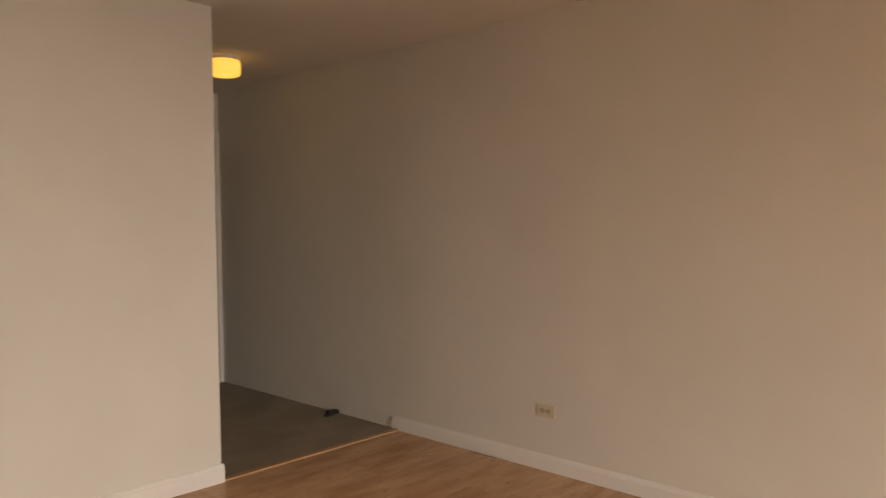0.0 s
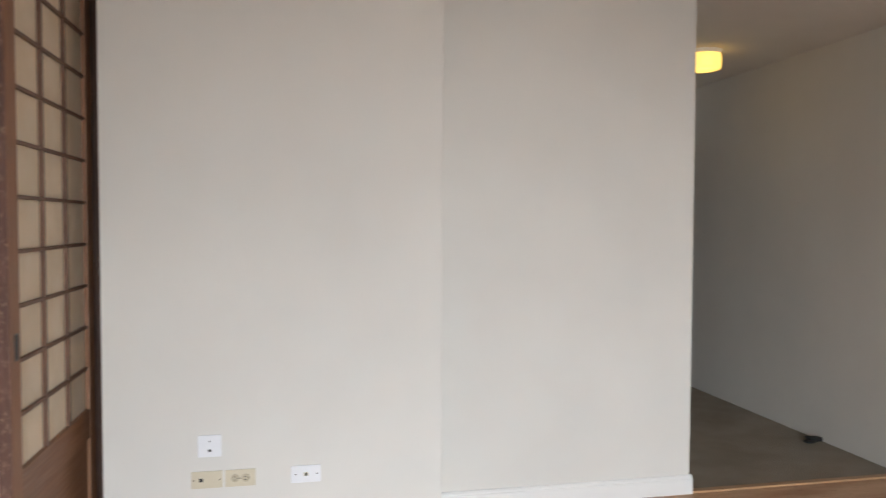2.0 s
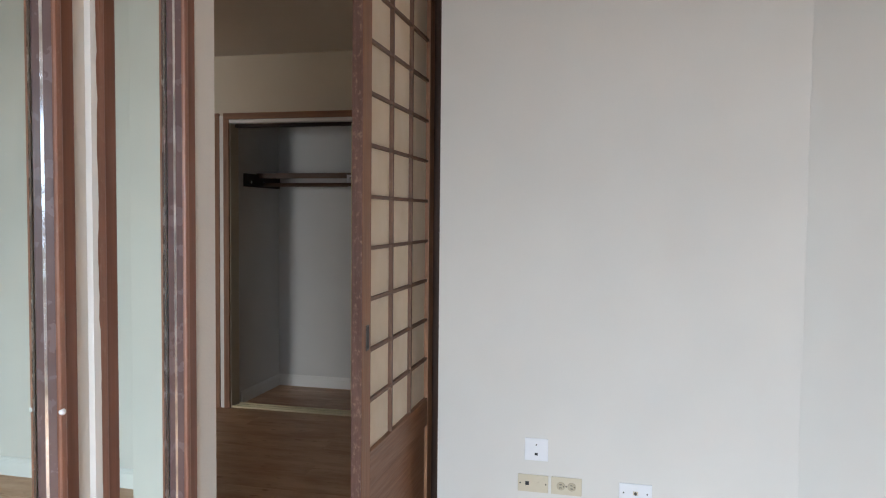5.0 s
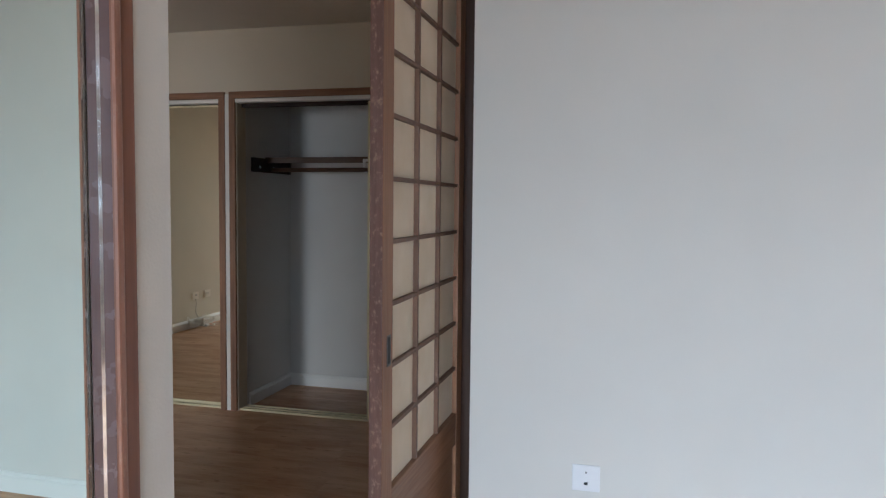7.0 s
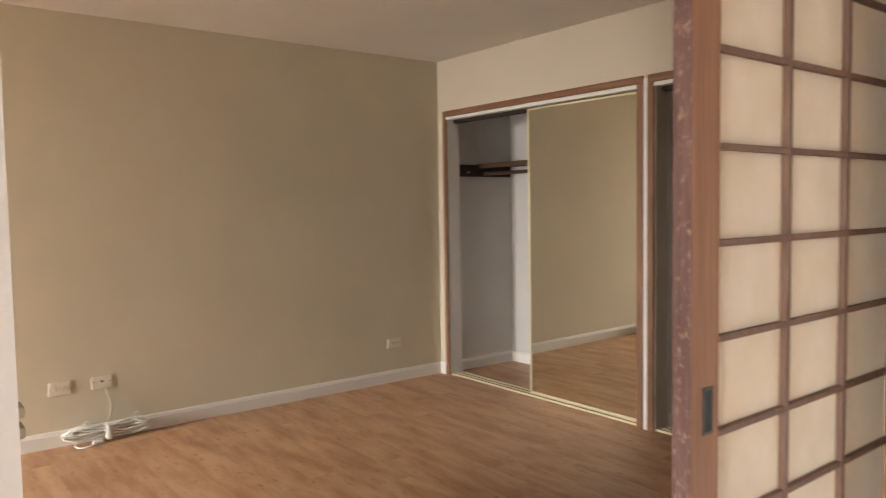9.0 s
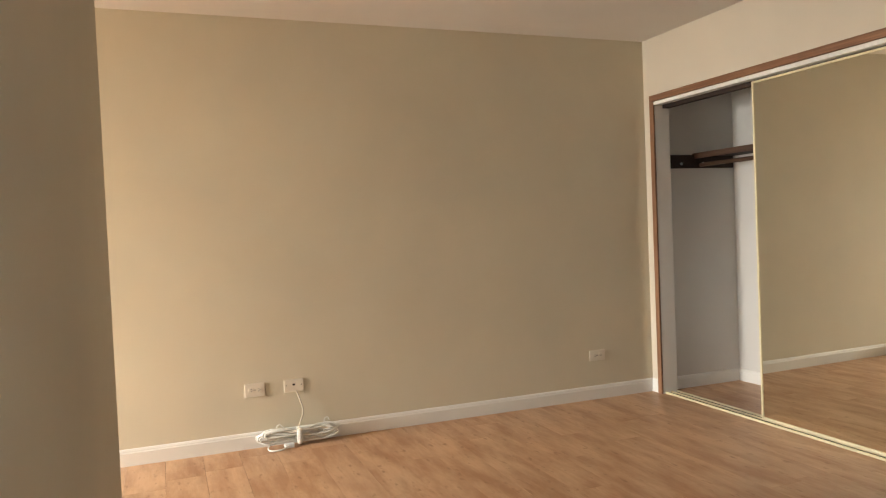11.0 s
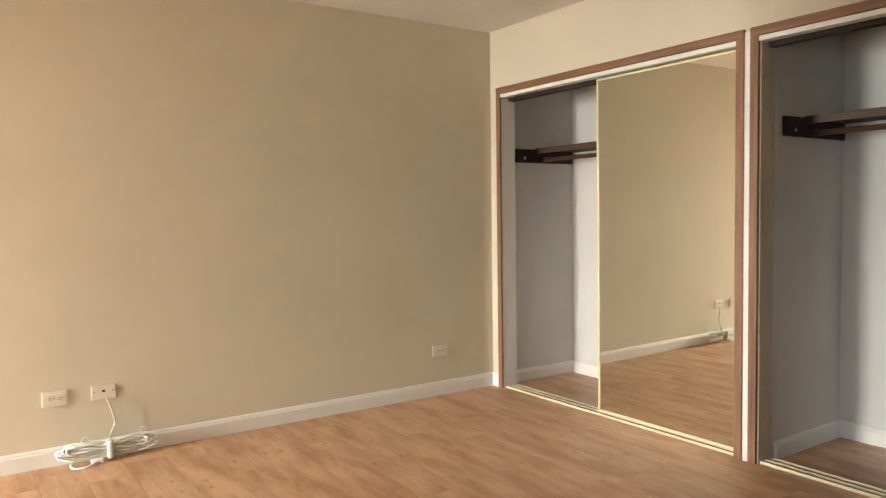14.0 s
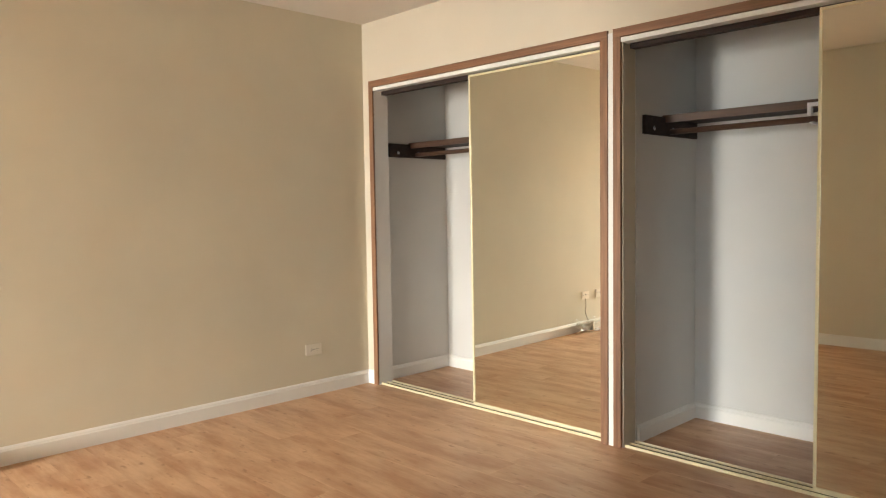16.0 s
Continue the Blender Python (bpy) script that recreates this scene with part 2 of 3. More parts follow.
structure("wall_south", WALL, "white painted wall with a wide glazed opening", "wall",
          [(WEST - T, -0.6, SOUTH - T, SOUTH, -0.05, H), (2.1, EAST, SOUTH - T, SOUTH, -0.05, H), (-0.6, 2.1, SOUTH - T, SOUTH, 2.15, H), (-0.6, 2.1, SOUTH - T, SOUTH, -0.05, 0.12)])
wall_west = structure("wall_west", WALL, "off-white painted partition with framed mirror strips", "wall",
          [(BEAST, WEST - 0.02, SOUTH, JAMB, -0.05, H), (WEST - 0.02, WEST, SOUTH, 3.30, -0.05, H), (WEST - 0.02, WEST, 3.512, 3.547, -0.05, H), (WEST - 0.02, WEST, 3.79, JAMB, -0.05, H),
           (BEAST, WEST, JAMB, W1, 2.33, H)])
structure("wall_bed_east", BED_WALL, "beige painted bedroom wall behind the sliding door", "wall", [(-0.862, -0.845, W1 + 0.35, CLY, -0.05, H), (-0.845, -0.72, W2 + T, CLB + T, -0.05, H)])
# the bedroom is L-shaped: past the end of its short south wall it runs on to a tall window in the facade
ALC, FACADE, BW0, BW1, BWZ0, BWZ1 = -3.02, SOUTH, -4.58, -3.30, 0.10, 2.05
structure("wall_bed_west", BED_WALL, "beige painted bedroom wall with faint scuffs", "wall", [(BEDX - T, BEDX, FACADE - T, CLB + T, -0.05, H)])
NEARY, FARY = 3.872, 3.94
bm = bmesh.new()
plan = ((BEAST - 0.001, NEARY), (ALC, FARY), (ALC, FACADE), (ALC + T, FACADE), (ALC + T, NEARY - T), (BEAST - 0.001, NEARY - T))
rings = [[bm.verts.new((x, y, z)) for x, y in plan] for z in (-0.05, H)]
bm.faces.new(rings[0]); bm.faces.new(rings[1])
for k in range(6):
    bm.faces.new((rings[0][k], rings[0][(k + 1) % 6], rings[1][(k + 1) % 6], rings[1][k]))
bmesh.ops.recalc_face_normals(bm, faces=bm.faces)
tagged(part("wall_bed_south", bm, BED_WALL), "beige painted bedroom wall beside the doorway", "wall", "", "structure")
structure("wall_bed_facade", BED_WALL, "beige painted facade wall around the bedroom window", "wall",
          [(BEDX, BW0, FACADE - T, FACADE, -0.05, H), (BW1, ALC + T, FACADE - T, FACADE, -0.05, H), (BW0, BW1, FACADE - T, FACADE, -0.05, BWZ0), (BW0, BW1, FACADE - T, FACADE, BWZ1, H)])
for label, mat, b in (
        ("pale beige wall above the closets", HEAD_WALL, (BEDX, -0.862, CLY, CLY + 0.11, 2.035, H)),
        ("pale beige wall end beside the closet", HEAD_WALL, (BEDX, -4.56, CLY, CLY + 0.11, -0.05, 2.035)),
        ("pale beige post between the closets", HEAD_WALL, (-2.735, -2.648, CLY, CLY + 0.11, -0.05, 2.035)),
        ("pale beige wall end by the sliding door", HEAD_WALL, (-0.9, -0.862, CLY, CLY + 0.11, -0.05, 2.035)),
        ("grey-white painted closet back wall", CLOSET, (BEDX, -0.845, CLB, CLB + T, -0.05, H)),
        ("grey-white painted closet side wall", CLOSET, (BEDX, -4.622, CLY + 0.11, CLB, -0.05, H)),
        ("grey-white painted wall dividing the closets", CLOSET, (-2.76, -2.645, CLY + 0.11, CLB, -0.05, H)),
        ("grey-white painted closet end wall", CLOSET, (-0.9, -0.845, CLY + 0.11, CLB, -0.05, H))):
    structure("wall_closet", mat, label, "wall", [b])
structure("ceiling", CEILING, "textured white painted ceiling", "ceiling", [(BEDX - T, EAST + T, SOUTH - T, CLB + 0.3, H, H + 0.15)])
structure("carpet_floor", CARPET, "worn grey-brown carpet in the hall", "carpet", [(HALLX - 0.02, EAST, W2 + 0.035, HALLEND + T, -0.05, 0.004)])
structure("threshold_trim", THRESH, "pale wooden threshold strip between laminate and carpet", "threshold", [(HALLX - 0.003, EAST - 0.002, W2 - 0.005, W2 + 0.035, -0.02, 0.009)], 0.003)
floor = structure("floor", SUB, "orange-brown oak laminate floor", "floor", [(BEDX - T, EAST + T, SOUTH - T, CLB + T, -0.3, -0.008)])


def skirting(name, a, b, out, height=0.088, thick=0.014, z=0.0):
    """A baseboard from a to b that stands out towards the side given, with a moulded top."""
    a, b, out = Vector((*a, z)), Vector((*b, z)), Vector((*out, 0))
    prof = ((0, 0), (thick, 0), (thick, height * 0.76), (thick * 0.75, height * 0.82), (thick * 0.72, height * 0.88), (thick * 0.35, height * 0.97), (0, height))
    bm = bmesh.new()
    rings = [[bm.verts.new(q + out * d + Vector((0, 0, h))) for d, h in prof] for q in (a, b)]
    n = len(prof)
    for k in range(n):
        bm.faces.new((rings[0][k], rings[1][k], rings[1][(k + 1) % n], rings[0][(k + 1) % n]))
    bm.faces.new(rings[0]); bm.faces.new(rings[1])
    bmesh.ops.recalc_face_normals(bm, faces=bm.faces)
    return tagged(part(name, bm, TRIM), "white painted wooden baseboard", "baseboard", "", "structure")


skirting("baseboard", (STEP, W2), (HALLX + 0.012, W2), (0, -1), 0.095)
skirting("baseboard", (EAST, SOUTH), (EAST, W2 + 0.065), (-1, 0), 0.085)
skirting("baseboard", (BEDX, FACADE), (BEDX, CLY), (1, 0), 0.091)
skirting("baseboard", (ALC, FARY), (-0.9, NEARY), (0, 1), 0.091)
skirting("baseboard", (ALC, FACADE), (ALC, FARY), (-1, 0), 0.091)
skirting("baseboard", (BEDX, CLY), (-4.588, CLY), (0, -1), 0.091)
skirting("baseboard", (-4.622, CLY + 0.125), (-4.622, CLB), (1, 0), 0.088)
skirting("baseboard", (-4.622, CLB), (-2.76, CLB), (0, -1), 0.088)
skirting("baseboard", (-2.645, CLY + 0.125), (-2.645, CLB), (1, 0), 0.088)
skirting("baseboard", (-2.645, CLB), (-0.9, CLB), (0, -1), 0.088)


def glazed(name, x0, x1, y, z0, z1, panes, label):
    w = empty(name, ((x0 + x1) / 2, y, z0), label, "window", "", "structure")
    f = 0.05
    bm = bmesh.new()
    for b in ((x0, x0 + f, z0, z1), (x1 - f, x1, z0, z1), (x0 + f, x1 - f, z0, z0 + f), (x0 + f, x1 - f, z1 - f, z1)):
        box(bm, b[0], b[1], y - 0.09, y - 0.03, b[2], b[3], 0.003)
    part("window_frame", bm, TRIM, w)
    step = (x1 - x0 - 2 * f) / panes
    for k in range(panes):
        a = x0 + f + k * step
        if k:
            block("mullion", TRIM, w, a - 0.02, a + 0.02, y - 0.085, y - 0.035, z0 + f, z1 - f, bevel=0.003)
        g = block("pane", GLASS, w, a + (0.02 if k else 0), a + step - (0.02 if k < panes - 1 else 0), y - 0.062, y - 0.058, z0 + f, z1 - f)
        g.visible_shadow = False


glazed("window_1", -0.6, 2.1, SOUTH, 0.12, 2.15, 3, "wide white-framed glazed living room window")
glazed("window_2", BW0, BW1, FACADE, BWZ0, BWZ1, 2, "tall white-framed two-pane bedroom window")

# hall door with its casing
door = empty("door_1", (2.76, HALLEND, 0), "dark wooden hall door in a white casing", "door", "", "structure")
block("door_leaf", DOORS, door, 2.40, 3.11, HALLEND + 0.05, HALLEND + 0.09, 0.006, 2.02, bevel=0.003)
bm = bmesh.new()
for b in ((2.30, 2.36, 0, 2.12), (3.15, EAST - 0.003, 0, 2.12), (2.36, 3.15, 2.06, 2.12)):
    box(bm, b[0], b[1], HALLEND - 0.015, HALLEND, b[2], b[3], 0.003)
part("casing", bm, TRIM, door)
bm = bmesh.new()
for b in ((2.362, 2.395, 0, 2.058), (3.115, 3.148, 0, 2.058), (2.395, 3.115, 2.025, 2.058)):
    box(bm, b[0], b[1], HALLEND + 0.002, HALLEND + 0.12, b[2], b[3])
part("door_jamb", bm, DOORS, door)


# ---- mirror strips in wooden frames on the partition ----
def mirror_strip(y0, y1):
    """Tall narrow mirror from y0 to y1 between two stiles; the north edge has a polished slanting lip."""
    s = empty("mirror_panel", (WEST, (y0 + y1) / 2, 0), "tall narrow mirror strip in a red-brown wooden frame", "mirror", "mirror strips")
    x = WEST - 0.019
    block("mirror_glass", GREEN_MIRROR, s, x - 0.001, x + 0.004, y0 + 0.004, y1 - 0.004, 0.05, 2.38)
    block("frame_stile", FRAME, s, x, WEST + 0.006, y0 - 0.041, y0 + 0.003, 0.02, 2.42, bevel=0.004)
    block("frame_stile", FRAME, s, x, WEST + 0.006, y1 + 0.012, y1 + 0.046, 0.02, 2.42, bevel=0.003)
    # edge strips in a paler, lightly blotched version of the stile wood
    block("frame_reveal", REVEAL, s, x + 0.002, WEST + 0.0085, y1 + 0.0125, y1 + 0.0235, 0.03, 2.41, bevel=0.003, label="paler inner edge of the stile")
    block("frame_reveal", REVEAL, s, x + 0.002, WEST + 0.0085, y0 - 0.0415, y0 - 0.022, 0.03, 2.41, bevel=0.003, label="paler inner edge of the stile")
    p0, p1 = Vector((x + 0.005, y1 - 0.002, 0)), Vector((x + 0.022, y1 + 0.0115, 0))
    back = Vector((-0.002, 0.004, 0))
    # mauve bands: the frame's dull reflection put into colour, either side of the polished edge
    for name, mat, u, w, label in (("glass_edge", DULL_REFLECTION, 0.0, 0.40, ""), ("polished_edge", CHROME, 0.40, 0.56, "thin polished glass edge"), ("glass_edge", DULL_REFLECTION, 0.56, 1.0, "")):
        bm = bmesh.new()
        q0, q1 = p0.lerp(p1, u), p0.lerp(p1, w)
        lo = [bm.verts.new(q + Vector((0, 0, 0.05))) for q in (q0, q1, q1 + back, q0 + back)]
        hi = [bm.verts.new(v.co + Vector((0, 0, 2.33))) for v in lo]
        bm.faces.new(lo); bm.faces.new(hi)
        for k in range(4):
            bm.faces.new((lo[k], lo[(k + 1) % 4], hi[(k + 1) % 4], hi[k]))
        bmesh.ops.recalc_face_normals(bm, faces=bm.faces)
        part(name, bm, mat, s, label)
    return s


first_strip = mirror_strip(3.355, 3.468)
mirror_strip(3.591, 3.742)
bm = bmesh.new()
bmesh.ops.create_uvsphere(bm, u_segments=12, v_segments=8, radius=0.0045, matrix=pose(WEST + 0.007, 3.484, 1.115))
part("screw_cap", bm, WHITE, first_strip, "small white screw cap", True)

bm = bmesh.new()
n = 150
cols = []
for k in range(n):
    z = 0.05 + 2.3 * k / (n - 1)
    w = 0.002 + 0.0035 * max(0, noise.noise((0, 0, z * 9))) + 0.004 * max(0, noise.noise((3, 0, z * 30))) + (0.003 if 0.95 < z < 1.22 else 0)
    cols.append([bm.verts.new((WEST - 0.002, 3.540, z)), bm.verts.new((WEST + 0.0085, 3.541, z)), bm.verts.new((WEST + 0.0095, 3.5475 + w, z)), bm.verts.new((WEST + 0.004, 3.548 + w, z))])
for u, w in zip(cols, cols[1:]):
    for k in range(4):
        bm.faces.new((u[k], u[(k + 1) % 4], w[(k + 1) % 4], w[k]))
bm.faces.new(cols[0]); bm.faces.new(cols[-1])
bmesh.ops.recalc_face_normals(bm, faces=bm.faces)
tagged(part("trim_paint_bead", bm, TRIM), "ragged white paint edge along the wooden frame", "trim", "", "structure")

# near jamb: raw strip with a two-pronged catch
catch = empty("door_strike", (BEAST, JAMB, 1.0), "raw pine jamb strip with an ivory two-pronged catch", "door catch")
bm = bmesh.new()
box(bm, BEAST - 0.004, BEAST + 0.022, JAMB, JAMB + 0.006, 0.0, 1.2, 0.002)
cyl(bm, pose(BEAST + 0.009, JAMB + 0.003, 1.2, 90), 0.013, 0.013, 0.006, 20)
part("jamb_strip", bm, RAW, catch)
for z in (1.132, 1.150):
    block("prong", IVORY, catch, BEAST - 0.006, BEAST + 0.02, JAMB + 0.006, JAMB + 0.019, z, z + 0.011, bevel=0.003)


# ---- sliding paper door ----
def shoji_door():
    d = empty("shoji_door", (-0.8175, 5.26, 0), "worn brown wooden sliding paper door, pushed open", "door")
    y0, c0, pitch, c1, y1 = 4.815, 4.897, 0.243, 5.626, 5.70
    z0, row, rows = 0.603, 0.1638, 10
    top = z0 + row * rows
    xb, xf = -0.835, -0.800
    block("stile", SHOJI, d, xb, xf, y0, c0, 0.012, top + 0.075, bevel=0.003)
    block("stile_edge", SHOJI_WORN, d, xb + 0.001, xf - 0.001, y0 - 0.0035, y0 + 0.002, 0.014, top + 0.073, bevel=0.001, label="scratched, worn bare edge of the stile")
    block("stile", SHOJI, d, xb, xf, c1, y1, 0.012, top + 0.075, bevel=0.003)
    block("rail", SHOJI_Y, d, xb + 0.002, xf - 0.001, c0, c1, top, top + 0.074, bevel=0.003)
    block("rail", SHOJI_Y, d, xb + 0.002, xf - 0.001, c0, c1, z0 - 0.115, z0, bevel=0.003)
    block("rail", SHOJI_Y, d, xb + 0.002, xf - 0.001, c0, c1, 0.012, 0.11, bevel=0.003)
    block("lower_panel", SHOJI_Y, d, xb + 0.012, xf - 0.013, c0, c1, 0.11, z0 - 0.115)
    for k in range(1, 3):
        y = c0 + pitch * k
        block("muntin", MUNTIN, d, xb + 0.006, xf - 0.004, y - 0.0075, y + 0.0075, z0, top, bevel=0.0015)
    for r in range(1, rows):
        z = z0 + row * r
        block("muntin", MUNTIN, d, xb + 0.007, xf - 0.005, c0, c1, z - 0.006, z + 0.006, bevel=0.0015)
    for k in range(3):
        for r in range(rows):
            a, z = c0 + pitch * k, z0 + row * r
            block("paper_pane", PAPER, d, -0.8195, -0.8175, a + (0.0075 if k else 0), a + pitch - (0.0075 if k < 2 else 0), z + (0.006 if r else 0), z + row - (0.006 if r < rows - 1 else 0))
    bm = bmesh.new()
    for b in ((4.848, 4.852, 0.94, 1.02), (4.872, 4.876, 0.94, 1.02), (4.852, 4.872, 0.94, 0.945), (4.852, 4.872, 1.015, 1.02)):
        box(bm, xf - 0.004, xf + 0.002, *b)
    pull = part("finger_pull", bm, STEEL, d, "dark metal recessed finger pull")
    block("recess", SLOT, pull, xf - 0.002, xf + 0.0004, 4.852, 4.872, 0.945, 1.015)
    return d


shoji_door()
# dark backing added at the pocket's end for the gap's shadow; second box runs overhead
structure("trim_door_pocket", DOORS, "dark backing for the shade in the sliding door's pocket, with a head strip", "door jamb", [(-0.845, -0.712, W2 - 0.022, W2 - 0.002, 0, 2.33), (-0.85, -0.785, JAMB + 0.003, W1 + 0.3, 2.318, 2.329)])


# ---- closets ----
def closet_frame(name, x0, x1):
    f = empty(name, ((x0 + x1) / 2, CLY, 0), "brown stained wooden closet frame with a white inner edge", "door frame", "closet frames")
    w, top = 0.042, 2.05
    for a in (x0, x1 - w):
        block("frame_stile", CASE, f, a, a + w, CLY - 0.017, CLY, 0.0, top - w, bevel=0.003)
    block("frame_head", FRAME_X, f, x0, x1, CLY - 0.017, CLY, top - w, top, bevel=0.003)
    block("white_liner", TRIM, f, x0 + w, x1 - w, CLY - 0.013, CLY + 0.045, top - w - 0.026, top - w - 0.003, bevel=0.002)
    # track coloured near black, which paints in the shadow under the liner
    block("head_track", SHELF, f, x0 + w, x1 - w, CLY + 0.062, CLY + 0.108, top - w - 0.046, top - w - 0.005)
    for a in ((x0 + w - 0.022, x1 - w) if x0 < -4 else ()):
        block("jamb_liner", TRIM, f, a, a + 0.022, CLY - 0.010, CLY + 0.115, 0.0, top - w - 0.028, bevel=0.002)
    return f


closet_frame("closet_surround", -4.588, -2.727)
closet_frame("closet_surround", -2.695, -0.868)
structure("trim_between_closets", TRIM, "white painted strip between the closet frames", "trim", [(-2.727, -2.695, CLY - 0.008, CLY, 0.0, 2.035)])


def floor_track(x0, x1):
    t = empty("closet_floor_track", ((x0 + x1) / 2, CLY + 0.07, 0), "pale brass double floor track for sliding doors", "door track", "closet tracks")
    for y in (CLY + 0.018, CLY + 0.062, CLY + 0.108):
        block("rail", BRASS, t, x0, x1, y - 0.004, y + 0.004, 0.0, 0.014, bevel=0.0015)
    # channel between the rails, darker than the rails themselves
    block("track_bed", DARK_BRASS, t, x0, x1, CLY + 0.022, CLY + 0.104, -0.002, 0.003)
    return t


floor_track(-4.545, -2.77)
floor_track(-2.652, -0.911)


def mirror_door(x0, x1, y, lean=0.0):
    d = empty("mirror_door", ((x0 + x1) / 2, y, 0.012), "full-height sliding mirror door with thin brass edging", "mirror door", "closet mirror doors")
    z0, z1, e = 0.014, 1.975, 0.012
    block("mirror_glass", MIRROR, d, x0 + e, x1 - e, y - 0.006, y + 0.004, z0 + e * 1.6, z1 - e)
    for a in (x0, x1 - e):
        block("edge_strip", BRASS, d, a, a + e, y - 0.011, y + 0.011, z0, z1, bevel=0.002)
    block("bottom_rail", BRASS, d, x0 + e, x1 - e, y - 0.011, y + 0.011, z0, z0 + e * 1.6, bevel=0.002)
    d.rotation_euler.x = radians(lean)
    block("top_rail", BRASS, d, x0 + e, x1 - e, y - 0.011, y + 0.011, z1 - e, z1, bevel=0.002)
    return d


mirror_door(-3.703, -2.772, CLY + 0.045, 0.27)
mirror_door(-1.775, -0.915, CLY + 0.04)


def closet_shelf(x0, x1):
    s = empty("closet_shelf", ((x0 + x1) / 2, CLB, 1.55), "dark brown wooden closet shelf with hanging rod", "shelf", "closet shelves")
    block("shelf_board", SHELF, s, x0, x1, 7.66, CLB, 1.642, 1.660, bevel=0.002)
    block("shelf_edge", SHELF_EDGE, s, x0, x1, 7.645, 7.66, 1.622, 1.661, bevel=0.002)
    for a in (x0, x1 - 0.019):
        c = block("side_cleat", SHELF, s, a, a + 0.019, 7.45, CLB - 0.018, 1.556, 1.650, bevel=0.002)
        q = a + (0.021 if a == x0 else -0.002)
        for y in (7.53, 7.72):
            bm = bmesh.new()
            cyl(bm, pose(q, y, 1.588, 0, 90, 0), 0.012, 0.012, 0.004, 14)
            part("rod_socket", bm, CHROME, c, "small metal rod socket")
    bm = bmesh.new()
    cyl(bm, pose((x0 + x1) / 2, 7.70, 1.578, 0, 90, 0), 0.0145, 0.0145, x1 - x0 - 0.04, 20)
    part("hanging_rod", bm, SHELF_EDGE, s, smooth=True)
    return s


closet_shelf(-4.622, -2.76)
shelf_two = closet_shelf(-2.645, -0.9)
bm = bmesh.new()
box(bm, -1.93, -1.85, 7.63, 7.645, 1.628, 1.646, 0.003)
box(bm, -1.93, -1.912, 7.63, 7.66, 1.590, 1.634, 0.004)
box(bm, -1.93, -1.912, 7.66, 7.745, 1.555, 1.564, 0.003)
part("rod_hook", bm, WHITE, shelf_two, "white plastic rod support hook")


# ---- wall plates ----
def plate(kind, m, w, h, mat, label):
    """A wall plate in its own x-z plane that faces -y; m places it."""
    p = empty({"outlet": "wall_outlet", "jack": "wall_jack", "coax": "coax_plate", "phone": "phone_plate", "cord": "cable_plate"}[kind], (0, 0, 0), label, "wall plate" if kind != "outlet" else "outlet")
    bm = bmesh.new()
    box(bm, -w / 2, w / 2, -0.007, 0.0, -h / 2, h / 2, 0.0025)
    part("cover", bm, mat, p)

    def bit(name, x, z, a, b, mt, d=0.0085):
        bb = bmesh.new()
        box(bb, x - a / 2, x + a / 2, -d, -0.005, z - b / 2, z + b / 2, 0.0006)
        return part(name, bb, mt, p)

    def screw(x, z):
        bb = bmesh.new()
        cyl(bb, pose(x, -0.0073, z, 90), 0.003, 0.003, 0.002, 10)
        part("screw", bb, STEEL, p)
    if kind == "outlet":
        for x in (-0.02, 0.02):
            bb = bmesh.new()
            cyl(bb, pose(x, -0.0075, 0, 90), 0.0165, 0.0155, 0.004, 20)
            # receptacles darker than an ivory cover, so that their outlines show
            r = part("receptacle", bb, FACE if mat == IVORY else mat, p)
            for dz in (-0.006, 0.006):
                block("slot", SLOT, r, x - 0.005, x + 0.004, -0.0099, -0.009, dz - 0.0013, dz + 0.0013)
            block("slot", SLOT, r, x + 0.008, x + 0.012, -0.0099, -0.009, -0.002, 0.002)
        screw(0, 0)
    elif kind == "phone":
        bit("jack", -0.022, 0, 0.014, 0.014, SLOT)
        bit("jack", 0.018, 0, 0.014, 0.014, IVORY, 0.0095)
        screw(-0.048, 0); screw(0.048, 0)
    elif kind == "cord":
        bit("jack", 0.0, 0.006, 0.015, 0.011, SLOT)
        screw(-0.043, 0.004); screw(0.043, 0.004)
    elif kind == "coax":
        bb = bmesh.new()
        cyl(bb, pose(0, -0.010, 0, 90), 0.0055, 0.005, 0.012, 14)
        part("connector", bb, STEEL, p)
        bit("connector_base", 0, 0, 0.018, 0.014, IVORY)
        screw(-0.042, 0); screw(0.042, 0)
    else:
        bit("jack", 0.0, -h * 0.2, 0.012, 0.009, SLOT)
        screw(0.0, h * 0.22)
    p.matrix_world = m
    return p


plate("jack", pose(-0.325, W1, 0.484), 0.088, 0.085, WHITE, "square white wall jack plate with one socket")
plate("phone", pose(-0.336, W1, 0.353), 0.115, 0.066, IVORY, "ivory telephone wall plate with two jacks")
plate("outlet", pose(-0.211, W1, 0.353), 0.114, 0.066, IVORY, "ivory horizontal double power outlet")
plate("coax", pose(0.040, W1, 0.352), 0.117, 0.068, WHITE, "white horizontal coaxial wall plate")
plate("outlet", pose(EAST, 4.663, 0.322, 0, 0, -90), 0.115, 0.068, IVORY, "ivory horizontal power outlet on the long wall")
plate("outlet", pose(BEDX, 6.827, 0.297, 0, 0, 90), 0.12, 0.072, BEIGE, "off-white horizontal power outlet in the bedroom")
plate("outlet", pose(BEDX, 4.552, 0.331, 0, 0, 90), 0.112, 0.078, BEIGE, "off-white power outlet beside the cable plate")
plate("cord", pose(BEDX, 4.772, 0.331, 0, 0, 90), 0.112, 0.074, BEIGE, "off-white cable plate with a cord hanging from it")

